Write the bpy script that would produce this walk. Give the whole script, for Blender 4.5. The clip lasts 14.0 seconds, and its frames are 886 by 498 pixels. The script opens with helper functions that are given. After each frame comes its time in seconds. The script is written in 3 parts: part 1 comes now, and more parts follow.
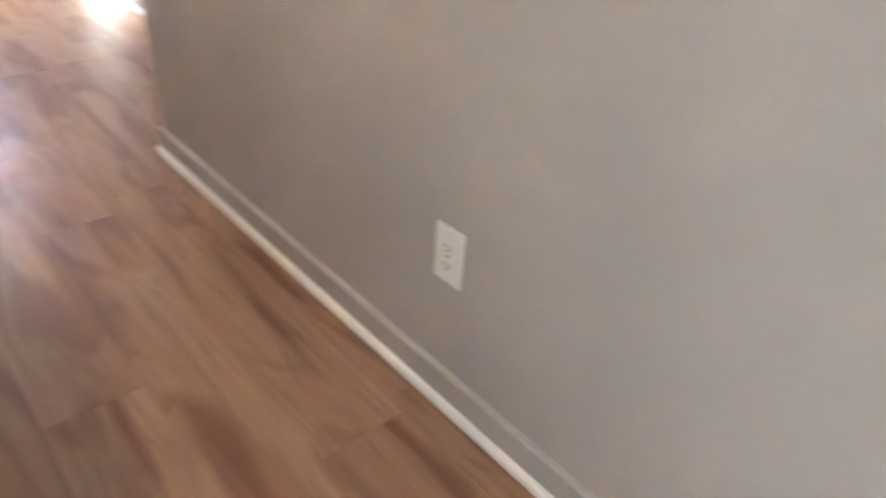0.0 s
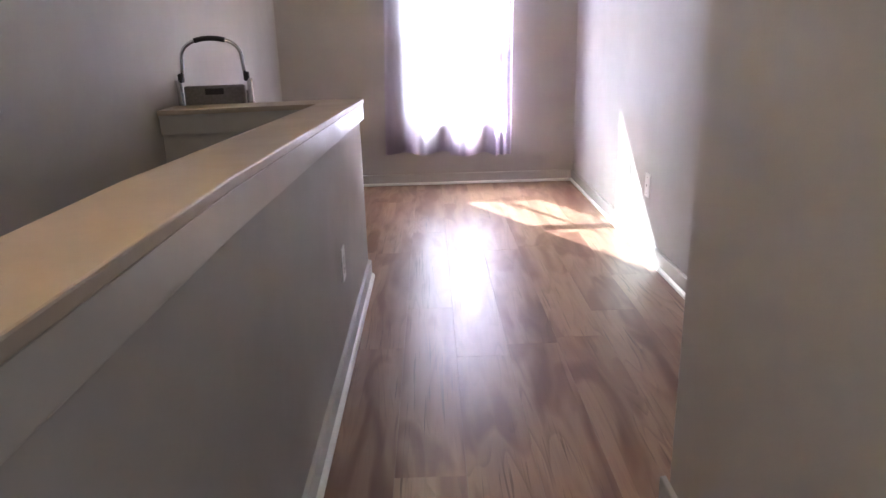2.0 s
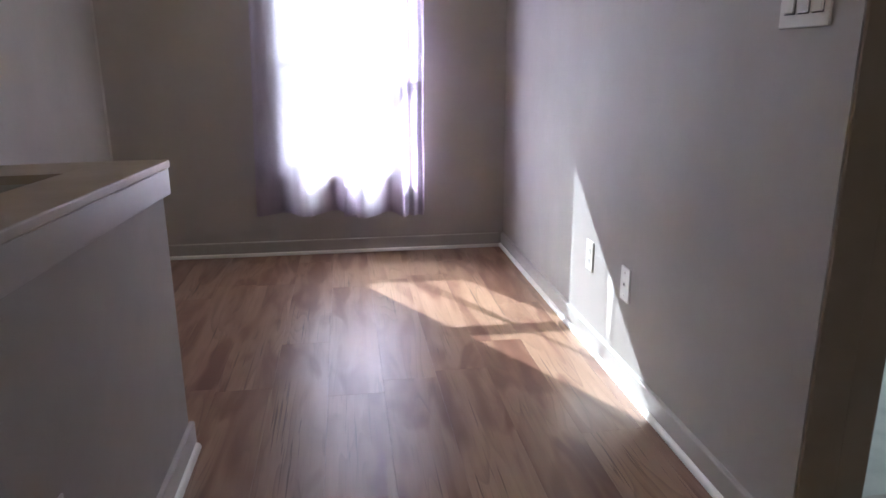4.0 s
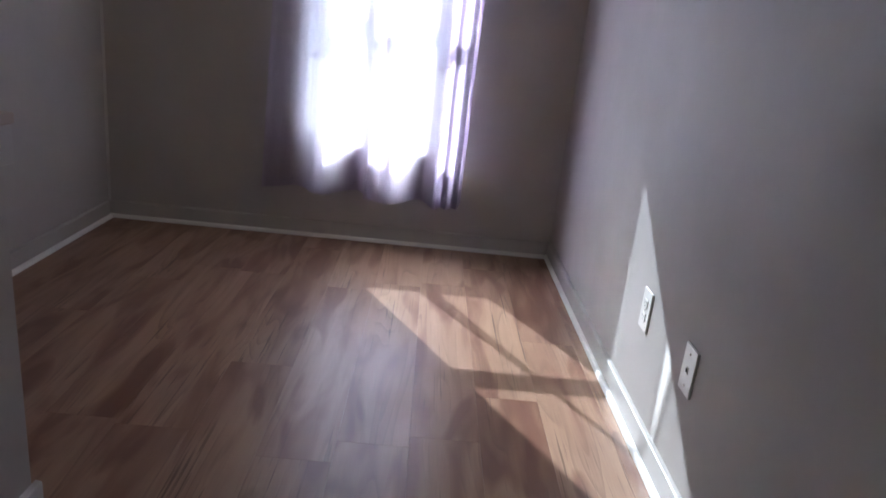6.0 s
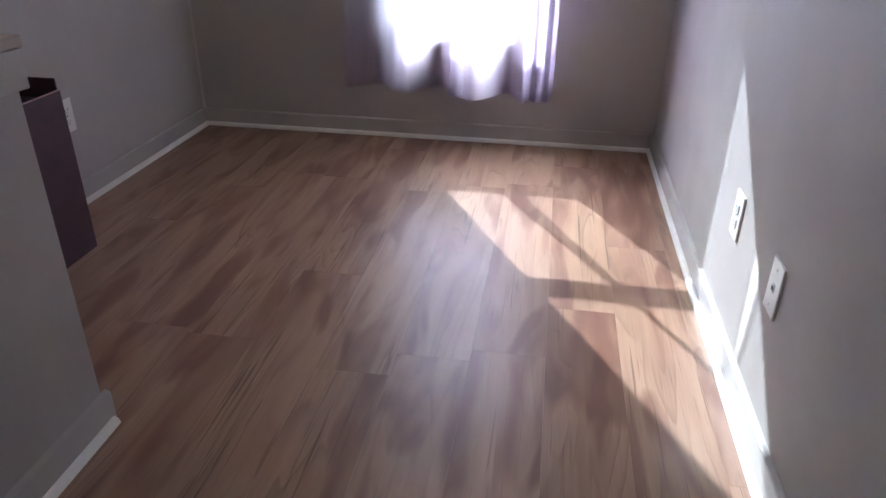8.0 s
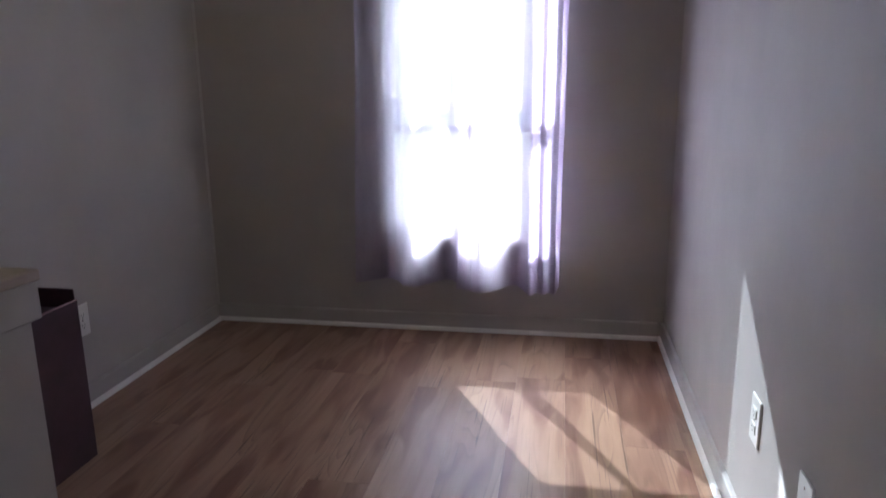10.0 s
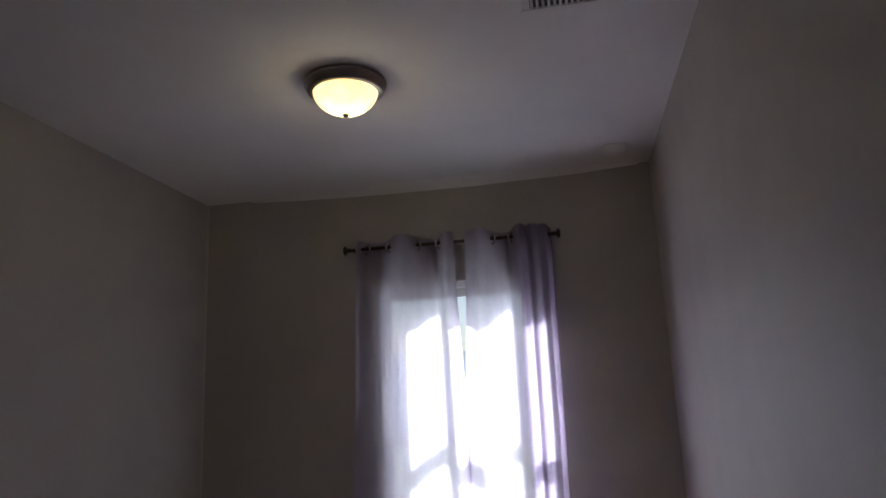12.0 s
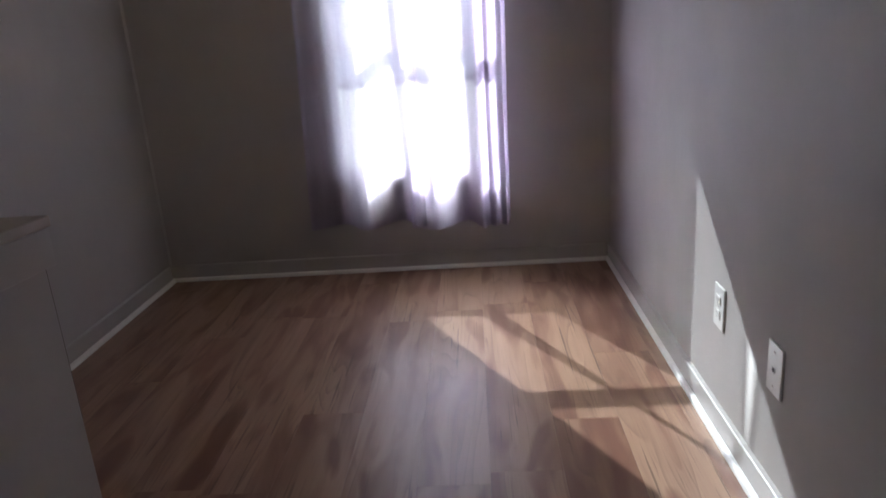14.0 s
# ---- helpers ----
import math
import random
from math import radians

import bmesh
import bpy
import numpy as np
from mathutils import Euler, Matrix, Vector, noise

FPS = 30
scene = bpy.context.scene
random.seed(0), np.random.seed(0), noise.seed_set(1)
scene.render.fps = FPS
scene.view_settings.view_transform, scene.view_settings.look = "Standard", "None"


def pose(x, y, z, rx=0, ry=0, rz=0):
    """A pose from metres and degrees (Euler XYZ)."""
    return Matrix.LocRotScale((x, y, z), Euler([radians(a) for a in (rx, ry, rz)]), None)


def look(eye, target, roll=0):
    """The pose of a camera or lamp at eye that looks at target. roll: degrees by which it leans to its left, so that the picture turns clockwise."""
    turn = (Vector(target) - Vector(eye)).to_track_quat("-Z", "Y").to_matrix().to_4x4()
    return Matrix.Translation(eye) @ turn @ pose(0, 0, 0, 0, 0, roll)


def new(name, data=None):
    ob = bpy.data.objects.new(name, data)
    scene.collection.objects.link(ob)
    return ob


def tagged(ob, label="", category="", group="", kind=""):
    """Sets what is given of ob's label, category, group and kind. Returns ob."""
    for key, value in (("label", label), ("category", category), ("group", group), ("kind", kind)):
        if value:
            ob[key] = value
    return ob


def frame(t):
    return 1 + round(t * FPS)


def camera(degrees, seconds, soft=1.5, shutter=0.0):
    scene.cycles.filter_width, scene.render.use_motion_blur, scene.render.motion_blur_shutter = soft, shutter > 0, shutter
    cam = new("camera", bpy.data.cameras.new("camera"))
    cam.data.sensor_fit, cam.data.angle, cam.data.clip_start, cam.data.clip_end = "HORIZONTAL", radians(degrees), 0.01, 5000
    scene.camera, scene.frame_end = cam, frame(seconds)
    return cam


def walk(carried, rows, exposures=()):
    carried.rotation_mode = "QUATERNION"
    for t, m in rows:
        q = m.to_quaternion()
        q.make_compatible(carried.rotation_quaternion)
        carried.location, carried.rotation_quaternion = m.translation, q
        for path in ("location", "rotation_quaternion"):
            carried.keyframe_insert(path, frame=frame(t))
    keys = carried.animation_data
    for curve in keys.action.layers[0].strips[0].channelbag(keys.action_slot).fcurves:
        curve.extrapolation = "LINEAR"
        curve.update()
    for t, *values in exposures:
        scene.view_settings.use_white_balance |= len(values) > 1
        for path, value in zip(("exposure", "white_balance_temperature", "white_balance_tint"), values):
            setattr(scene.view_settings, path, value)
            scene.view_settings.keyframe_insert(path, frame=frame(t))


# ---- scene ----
cam = camera(65.2, 14.0, shutter=0.25)
PATH = [
    (0, (-1.328, -6.268, 1.105), (-0.184, -5.057, -0.001), 4.4),
    (0.2, (-1.324, -6.267, 1.123), (-0.521, -4.81, 0.013), 3.2),
    (0.5, (-1.289, -6.214, 1.118), (-0.77, -4.583, 0.084), 1.6),
    (1, (-1.243, -6.024, 1.142), (-0.658, -4.269, 0.384), 1.7),
    (1.5, (-1.142, -5.784, 1.147), (-0.891, -3.885, 0.572), 2.5),
    (2, (-1.126, -5.489, 1.156), (-1.104, -3.579, 0.562), -1.6),
    (2.5, (-1.102, -5.145, 1.177), (-1.007, -3.217, 0.652), -3.9),
    (3, (-1.043, -4.76, 1.176), (-1.028, -2.843, 0.606), -0.7),
    (3.5, (-1.014, -4.427, 1.167), (-0.8, -2.523, 0.594), -1.3),
    (3.7, (-0.994, -4.314, 1.151), (-0.718, -2.403, 0.626), -0.9),
    (5.8, (-0.725, -3.51, 1.097), (-0.706, -1.585, 0.555), 7.6),
    (6, (-0.69, -3.46, 1.103), (-0.618, -1.557, 0.493), 6.2),
    (6.5, (-0.591, -3.352, 1.102), (-0.557, -1.486, 0.383), 8.5),
    (7, (-0.512, -3.312, 1.082), (-0.641, -1.512, 0.221), 4.1),
    (7.2, (-0.514, -3.318, 1.088), (-0.714, -1.561, 0.155), 2.1),
    (9.5, (-0.508, -3.292, 1.16), (-0.822, -1.44, 0.475), 0.6),
    (10, (-0.499, -3.276, 1.192), (-0.832, -1.357, 0.738), -0.6),
    (10.5, (-0.44, -3.23, 1.222), (-0.799, -1.275, 1.007), -2.4),
    (11, (-0.328, -3.222, 1.245), (-0.741, -1.265, 1.281), -3.9),
    (11.5, (-0.409, -3.278, 1.305), (-0.766, -1.326, 1.56), -2.9),
    (12, (-0.425, -3.29, 1.311), (-0.772, -1.366, 1.732), -2.6),
    (12.5, (-0.43, -3.289, 1.303), (-0.79, -1.35, 1.635), -1.7),
    (13, (-0.389, -3.282, 1.232), (-0.767, -1.324, 1.384), -0.3),
    (13.5, (-0.594, -3.323, 1.211), (-0.853, -1.366, 0.887), 0.1),
    (14, (-0.655, -3.39, 1.14), (-0.765, -1.48, 0.553), -4.0),
]
walk(cam, [(t, look(eye, target, roll)) for t, eye, target, roll in PATH],
     exposures=[(0, 4.92, 6200, 11), (0.5, 4.96, 6100, 11), (1.0, 4.66, 5900, 11), (1.5, 4.19, 5800, 11), (2.0, 3.98, 5750, 11), (3.0, 3.31, 5690, 10), (3.5, 3.14, 5640, 10), (6.0, 2.29, 5430, 10), (7.0, 2.63, 5380, 10), (9.5, 2.93, 5430, 10), (10.0, 2.27, 5430, 10), (10.5, 1.73, 5690, 10), (11.0, 1.23, 5690, 10), (12.0, 1.45, 5690, 10), (12.5, 1.55, 5690, 10), (13.0, 1.33, 5690, 10), (13.5, 1.50, 5690, 10), (14, 1.98, 5680, 10)])

# ---- light ----
SUN_FROM = Vector((-0.542, 1.0, 0.762)).normalized()
world = bpy.data.worlds.new("sky")
scene.world = world
world.use_nodes = True
wn = world.node_tree.nodes
sky = wn.new("ShaderNodeTexSky")
sky.sky_type = "NISHITA"
sky.sun_disc = False
sky.sun_elevation = math.asin(SUN_FROM.z)
sky.sun_rotation = math.atan2(SUN_FROM.x, SUN_FROM.y)
wn["Background"].inputs["Strength"].default_value = 0.027
world.node_tree.links.new(sky.outputs["Color"], wn["Background"].inputs["Color"])


def lamp(name, kind, matrix, energy, colour, **more):
    data = bpy.data.lights.new(name, kind)
    data.energy, data.color = energy, colour
    for key, value in more.items():
        if key == "angle":
            data.angle = value
        elif key == "size":
            data.shape, data.size = "RECTANGLE", value
        elif key == "size_y":
            data.size_y = value
        elif key == "radius":
            data.shadow_soft_size = value
    ob = new(name, data)
    ob.matrix_world = matrix
    return ob


lamp("sun", "SUN", look(SUN_FROM * 20, (0, 0, 0)), 5.0, (0.98, 1.0, 0.93), angle=radians(0.55))
# daylight at the windows of the small rear room and of the next room
lamp("rear_daylight", "AREA", look((0.34, -6.75, 1.45), (-1.4, -6.3, 0.9)), 5.4, (0.78, 0.92, 1.0), size=0.7, size_y=1.2)
lamp("next_room_daylight", "AREA", look((1.75, -0.50, 1.45), (0.3, -2.8, 0.7)), 1.25, (1.0, 0.97, 0.90), size=0.85, size_y=1.15)
lamp("bulb_landing", "POINT", pose(-1.113, -1.200, 2.296), 0.5, (1.0, 0.80, 0.46), radius=0.04)
lamp("bulb_stairs", "POINT", pose(-1.88, -5.00, 2.296), 1.45, (1.0, 0.74, 0.47), radius=0.04)


# ---- materials ----
def material(name):
    m = bpy.data.materials.new(name)
    m.use_nodes = True
    nodes, links = m.node_tree.nodes, m.node_tree.links
    return m, nodes, links, nodes["Principled BSDF"]


def mixed(nodes, links, factor, a, b, kind="MIX"):
    n = nodes.new("ShaderNodeMix")
    n.data_type, n.blend_type = "RGBA", kind
    for socket, value in ((n.inputs["Factor"], factor), (n.inputs["A"], a), (n.inputs["B"], b)):
        if isinstance(value, (int, float)):
            socket.default_value = value
        elif isinstance(value, tuple):
            socket.default_value = (*value, 1)
        else:
            links.new(value, socket)
    return n.outputs["Result"]


def noise_of(nodes, links, scale, detail=4.0, rough=0.55, stretch=(1, 1, 1), space="Object", shift=None, wobble=0.0):
    co = nodes.new("ShaderNodeTexCoord")
    mp = nodes.new("ShaderNodeMapping")
    mp.inputs["Scale"].default_value = stretch
    links.new(co.outputs[space], mp.inputs["Vector"])
    if shift is not None:
        links.new(shift, mp.inputs["Location"])
    n = nodes.new("ShaderNodeTexNoise")
    n.inputs["Distortion"].default_value = wobble
    n.inputs["Scale"].default_value, n.inputs["Detail"].default_value, n.inputs["Roughness"].default_value = scale, detail, rough
    links.new(mp.outputs["Vector"], n.inputs["Vector"])
    return n.outputs["Fac"]


def ramp(nodes, links, fac, *stops):
    r = nodes.new("ShaderNodeValToRGB")
    e = r.color_ramp.elements
    while len(e) < len(stops):
        e.new(0.5)
    for el, (p, c) in zip(e, stops):
        el.position, el.color = p, (*c, 1) if isinstance(c, tuple) else (c, c, c, 1)
    links.new(fac, r.inputs["Fac"])
    return r.outputs["Color"]


def bumped(nodes, links, bsdf, height, strength, distance):
    b = nodes.new("ShaderNodeBump")
    b.inputs["Strength"].default_value, b.inputs["Distance"].default_value = strength, distance
    links.new(height, b.inputs["Height"])
    links.new(b.outputs["Normal"], bsdf.inputs["Normal"])


def paint(name, a, b, rough, orange_peel=0.12, scale=2.2):
    """Rolled wall paint: faint blotches, scuffs and a fine stipple."""
    m, n, l, p = material(name)
    blot = noise_of(n, l, scale, 5, 0.6)
    fine = noise_of(n, l, 38, 3, 0.6)
    c = ramp(n, l, blot, (0.34, a), (0.68, b))
    c = mixed(n, l, ramp(n, l, fine, (0.45, 0.0), (0.75, 0.10)), c, tuple(v * 0.86 for v in a))
    l.new(c, p.inputs["Base Color"])
    l.new(ramp(n, l, noise_of(n, l, 5, 4), (0.3, rough - 0.06), (0.7, rough + 0.08)), p.inputs["Roughness"])
    bumped(n, l, p, noise_of(n, l, 260, 2, 0.5), orange_peel, 0.002)
    return m


def plain(name, colour, rough, metal=0.0, vary=0.12, scale=40):
    m, n, l, p = material(name)
    f = noise_of(n, l, scale, 4, 0.6)
    l.new(ramp(n, l, f, (0.3, tuple(v * (1 - vary) for v in colour)), (0.7, tuple(min(1, v * (1 + vary)) for v in colour))), p.inputs["Base Color"])
    p.inputs["Roughness"].default_value, p.inputs["Metallic"].default_value = rough, metal
    bumped(n, l, p, noise_of(n, l, scale * 4, 2), 0.05, 0.001)
    return m


WALL = paint("greige_wall_paint", (0.38, 0.355, 0.337), (0.42, 0.391, 0.371), 0.62)
TRIM = paint("greige_trim_paint", (0.385, 0.362, 0.343), (0.43, 0.405, 0.385), 0.34, 0.05)
CAP = paint("tan_cap_paint", (0.350, 0.288, 0.232), (0.395, 0.328, 0.266), 0.42, 0.06, 3.5)
# brown carries the warm, dim light on the wall end
WARM_END = paint("warm_shade_board_paint", (0.33, 0.262, 0.200), (0.38, 0.305, 0.236), 0.5, 0.06, 3.0)
CEIL = paint("white_ceiling_paint", (0.70, 0.68, 0.675), (0.76, 0.74, 0.735), 0.8, 0.2)
# lighter grey that paints in the corner's highlight
CORNER_LIGHT = paint("corner_highlight_paint", (0.44, 0.42, 0.40), (0.49, 0.465, 0.445), 0.6)
SHOE = paint("white_trim_paint", (0.74, 0.73, 0.70), (0.80, 0.79, 0.76), 0.35, 0.04, 6)
FRAME = paint("white_window_paint", (0.74, 0.74, 0.74), (0.80, 0.80, 0.80), 0.4, 0.04, 5)
PLATE = plain("white_plastic_plate", (0.74, 0.73, 0.70), 0.28, 0, 0.03)
SLOT = plain("dark_slot", (0.03, 0.03, 0.03), 0.6)
BRONZE = plain("brushed_nickel", (0.30, 0.27, 0.25), 0.34, 0.9, 0.1, 60)
CHROME = plain("chrome_tube", (0.62, 0.61, 0.62), 0.22, 1.0, 0.06, 60)
STEEL = plain("grommet_steel", (0.62, 0.60, 0.58), 0.25, 1.0, 0.05)
ROD = plain("dark_bronze_rod", (0.07, 0.055, 0.05), 0.38, 0.8)
BLACK = plain("black_foam", (0.022, 0.02, 0.022), 0.75, 0, 0.3, 120)
TREAD = plain("grey_plastic_tread", (0.125, 0.112, 0.108), 0.5, 0, 0.2, 80)
MAROON = plain("maroon_board", (0.055, 0.024, 0.034), 0.45, 0, 0.2, 14)
EDGE = plain("pale_cut_edge", (0.42, 0.27, 0.27), 0.6)
DARKFLOOR = plain("subfloor_dark", (0.05, 0.035, 0.028), 0.8)
GREENWALL = paint("pale_green_wall_paint", (0.46, 0.52, 0.48), (0.52, 0.58, 0.54), 0.6)


def wood_planks():
    m, n, l, p = material("vinyl_wood_planks")
    info = n.new("ShaderNodeObjectInfo")
    shift = n.new("ShaderNodeCombineXYZ")
    mult = n.new("ShaderNodeMath")
    mult.operation = "MULTIPLY"
    mult.inputs[1].default_value = 61.0
    l.new(info.outputs["Random"], mult.inputs[0])
    for k in ("X", "Y", "Z"):
        l.new(mult.outputs[0], shift.inputs[k])
    s = shift.outputs["Vector"]
    figure = noise_of(n, l, 1.0, 2.5, 0.5, (10.0, 1.3, 1), "Object", s, 0.6)
    patch = noise_of(n, l, 1.0, 1.5, 0.45, (10.0, 2.1, 1), "Object", s, 0.9)
    streak = noise_of(n, l, 1.0, 5, 0.6, (48.0, 1.8, 1), "Object", s)
    pores = noise_of(n, l, 1.0, 3, 0.6, (210.0, 7.0, 1), "Object", s)
    c = ramp(n, l, figure, (0.28, (0.215, 0.136, 0.100)), (0.42, (0.275, 0.184, 0.135)), (0.56, (0.325, 0.230, 0.168)), (0.72, (0.365, 0.266, 0.196)))
    c = mixed(n, l, ramp(n, l, patch, (0.34, 0.76), (0.41, 0.46), (0.50, 0.0)), c, (0.150, 0.072, 0.052))
    c = mixed(n, l, ramp(n, l, streak, (0.45, 0.0), (0.72, 0.28)), c, (0.190, 0.112, 0.080))
    # growth rings, broken into short runs, and fine dark checks along the grain
    rings = n.new("ShaderNodeMath")
    rings.operation = "MULTIPLY"
    rings.inputs[1].default_value = 13.0
    l.new(noise_of(n, l, 1.0, 1.5, 0.45, (8.0, 0.75, 1), "Object", s, 0.35), rings.inputs[0])
    saw = n.new("ShaderNodeMath")
    saw.operation = "FRACT"
    l.new(rings.outputs[0], saw.inputs[0])
    runs = noise_of(n, l, 1.0, 2, 0.5, (16.0, 2.6, 1), "Object", s)
    line = mixed(n, l, 1.0, ramp(n, l, saw.outputs[0], (0.0, 0.0), (0.62, 0.25), (0.90, 0.9), (0.97, 0.0)), ramp(n, l, runs, (0.46, 0.0), (0.62, 0.45)), "MULTIPLY")
    c = mixed(n, l, line, c, (0.105, 0.062, 0.046))
    checks = noise_of(n, l, 1.0, 2.5, 0.5, (135.0, 2.6, 1), "Object", s, 0.3)
    gate = noise_of(n, l, 1.0, 1, 0.5, (7.0, 1.6, 1), "Object", s)
    crack = mixed(n, l, 1.0, ramp(n, l, checks, (0.62, 0.0), (0.68, 1.0)), ramp(n, l, gate, (0.47, 0.0), (0.62, 0.62)), "MULTIPLY")
    c = mixed(n, l, crack, c, (0.055, 0.035, 0.028))
    c = mixed(n, l, ramp(n, l, pores, (0.58, 0.0), (0.76, 0.24)), c, (0.12, 0.07, 0.05))
    tone = ramp(n, l, info.outputs["Random"], (0.0, (0.95, 0.825, 0.75)), (0.35, (1.01, 0.89, 0.815)), (0.7, (1.06, 0.945, 0.87)), (1.0, (0.98, 0.86, 0.785)))
    c = mixed(n, l, 1.0, c, tone, "MULTIPLY")
    l.new(c, p.inputs["Base Color"])
    smear = noise_of(n, l, 3.2, 5, 0.65, (1, 1, 1), "Object", s)
    l.new(ramp(n, l, smear, (0.3, 0.29), (0.7, 0.36)), p.inputs["Roughness"])
    p.inputs["Specular IOR Level"].default_value = 0.34
    bumped(n, l, p, streak, 0.10, 0.0012)
    return m


WOOD = wood_planks()


def vinyl_sheet():
    m, n, l, p = material("pale_marbled_sheet_floor")
    f = noise_of(n, l, 3.0, 7, 0.68)
    g = noise_of(n, l, 16, 5, 0.6)
    c = ramp(n, l, f, (0.3, (0.44, 0.49, 0.48)), (0.5, (0.60, 0.63, 0.61)), (0.7, (0.66, 0.68, 0.66)))
    c = mixed(n, l, ramp(n, l, g, (0.4, 0.0), (0.7, 0.35)), c, (0.42, 0.45, 0.44))
    l.new(c, p.inputs["Base Color"])
    p.inputs["Roughness"].default_value = 0.45
    return m


SHEET = vinyl_sheet()


def curtain_cloth():
    """Sheer woven cloth: lets part of the light straight through and scatters the rest."""
    m, n, l, p = material("sheer_mauve_cloth")
    out = n["Material Output"]
    n.remove(p)
    weave = noise_of(n, l, 1.0, 3, 0.6, (420, 420, 60))
    slub = noise_of(n, l, 1.0, 3, 0.6, (30, 30, 4))
    tint = ramp(n, l, slub, (0.3, (0.60, 0.55, 0.625)), (0.7, (0.67, 0.615, 0.695)))
    tint = mixed(n, l, ramp(n, l, weave, (0.4, 0.0), (0.7, 0.35)), tint, (0.47, 0.42, 0.48))
    d, t, clear = n.new("ShaderNodeBsdfDiffuse"), n.new("ShaderNodeBsdfTranslucent"), n.new("ShaderNodeBsdfTransparent")
    l.new(mixed(n, l, 1.0, tint, (0.70, 0.66, 0.69), "MULTIPLY"), d.inputs["Color"])
    l.new(mixed(n, l, 1.0, tint, (0.96, 0.94, 0.99), "MULTIPLY"), t.inputs["Color"])
    clear.inputs["Color"].default_value = (1, 1, 1, 1)
    a, b = n.new("ShaderNodeMixShader"), n.new("ShaderNodeMixShader")
    a.inputs["Fac"].default_value = 0.86
    l.new(d.outputs[0], a.inputs[1])
    l.new(t.outputs[0], a.inputs[2])
    b.inputs["Fac"].default_value = 0.275
    l.new(a.outputs[0], b.inputs[1])
    l.new(clear.outputs[0], b.inputs[2])
    l.new(b.outputs[0], out.inputs["Surface"])
    return m


CLOTH = curtain_cloth()


def glass_pane():
    m, n, l, p = material("window_glass")
    p.inputs["Base Color"].default_value = (0.97, 0.99, 0.98, 1)
    p.inputs["Roughness"].default_value = 0.02
    p.inputs["Transmission Weight"].default_value = 1.0
    p.inputs["IOR"].default_value = 1.45
    return m


GLASS = glass_pane()


def lit_bowl():
    """Alabaster glass that scatters the light of the bulb behind it."""
    m, n, l, p = material("lit_alabaster_glass")
    f = noise_of(n, l, 11, 4, 0.6)
    c = ramp(n, l, f, (0.35, (0.80, 0.66, 0.34)), (0.65, (0.92, 0.82, 0.52)))
    l.new(c, p.inputs["Base Color"])
    p.inputs["Roughness"].default_value = 0.2
    p.inputs["Emission Color"].default_value = (1.0, 0.80, 0.36, 1)
    p.inputs["Emission Strength"].default_value = 0.22
    t, mix = n.new("ShaderNodeBsdfTranslucent"), n.new("ShaderNodeMixShader")
    l.new(c, t.inputs["Color"])
    mix.inputs["Fac"].default_value = 0.6
    l.new(p.outputs[0], mix.inputs[1])
    l.new(t.outputs[0], mix.inputs[2])
    l.new(mix.outputs[0], n["Material Output"].inputs["Surface"])
    return m


OPAL = lit_bowl()


def ground_material():
    m, n, l, p = material("outside_ground")
    f = noise_of(n, l, 0.3, 6, 0.6)
    l.new(ramp(n, l, f, (0.35, (0.09, 0.10, 0.07)), (0.65, (0.15, 0.15, 0.12))), p.inputs["Base Color"])
    p.inputs["Roughness"].default_value = 0.9
    return m


GROUND = ground_material()


# ---- building helpers ----
def box(bm, x0, x1, y0, y1, z0, z1, bevel=0.0, segments=1):
    """A box between two corners, its edges rounded where bevel is given."""
    r = bmesh.ops.create_cube(bm, size=1.0)
    vs = r["verts"]
    for v in vs:
        v.co = Vector(((x0 + x1) / 2 + v.co.x * (x1 - x0), (y0 + y1) / 2 + v.co.y * (y1 - y0), (z0 + z1) / 2 + v.co.z * (z1 - z0)))
    if bevel > 0:
        es = list({e for v in vs for e in v.link_edges})
        bmesh.ops.bevel(bm, geom=es, offset=bevel, segments=segments, affect="EDGES", profile=0.5)
    return bm


def boxes(*rows):
    bm = bmesh.new()
    for r in rows:
        box(bm, *r)
    return bm


def mesh_of(name, bm, mat, smooth=False):
    me = bpy.data.meshes.new(name)
    bmesh.ops.recalc_face_normals(bm, faces=bm.faces)
    bm.to_mesh(me)
    bm.free()
    me.materials.append(mat)
    for f in me.polygons:
        f.use_smooth = smooth
    return me


def part(name, bm, mat, parent=None, label="", smooth=False):
    ob = new(name, mesh_of(name, bm, mat, smooth))
    ob.parent = parent
    return tagged(ob, label)


def thing(name, at, label, category, group=""):
    e = new(name)
    e.empty_display_size = 0.05
    e.matrix_world = pose(*at)
    return tagged(e, label, category, group)


def setting(name, bm, mat, label, category="wall"):
    return tagged(part(name, bm, mat), label, category, kind="structure")


def lathe(bm, profile, n=40, centre=(0, 0, 0), cap_ends=True):
    """A turned body about z: profile rows of radius, height."""
    rings = []
    for r, z in profile:
        rings.append([bm.verts.new((centre[0] + r * math.cos(2 * math.pi * k / n), centre[1] + r * math.sin(2 * math.pi * k / n), centre[2] + z)) for k in range(n)])
    for a, b in zip(rings, rings[1:]):
        for k in range(n):
            bm.faces.new((a[k], a[(k + 1) % n], b[(k + 1) % n], b[k]))
    if cap_ends:
        bm.faces.new(rings[0])
        bm.faces.new(rings[-1])
    return bm


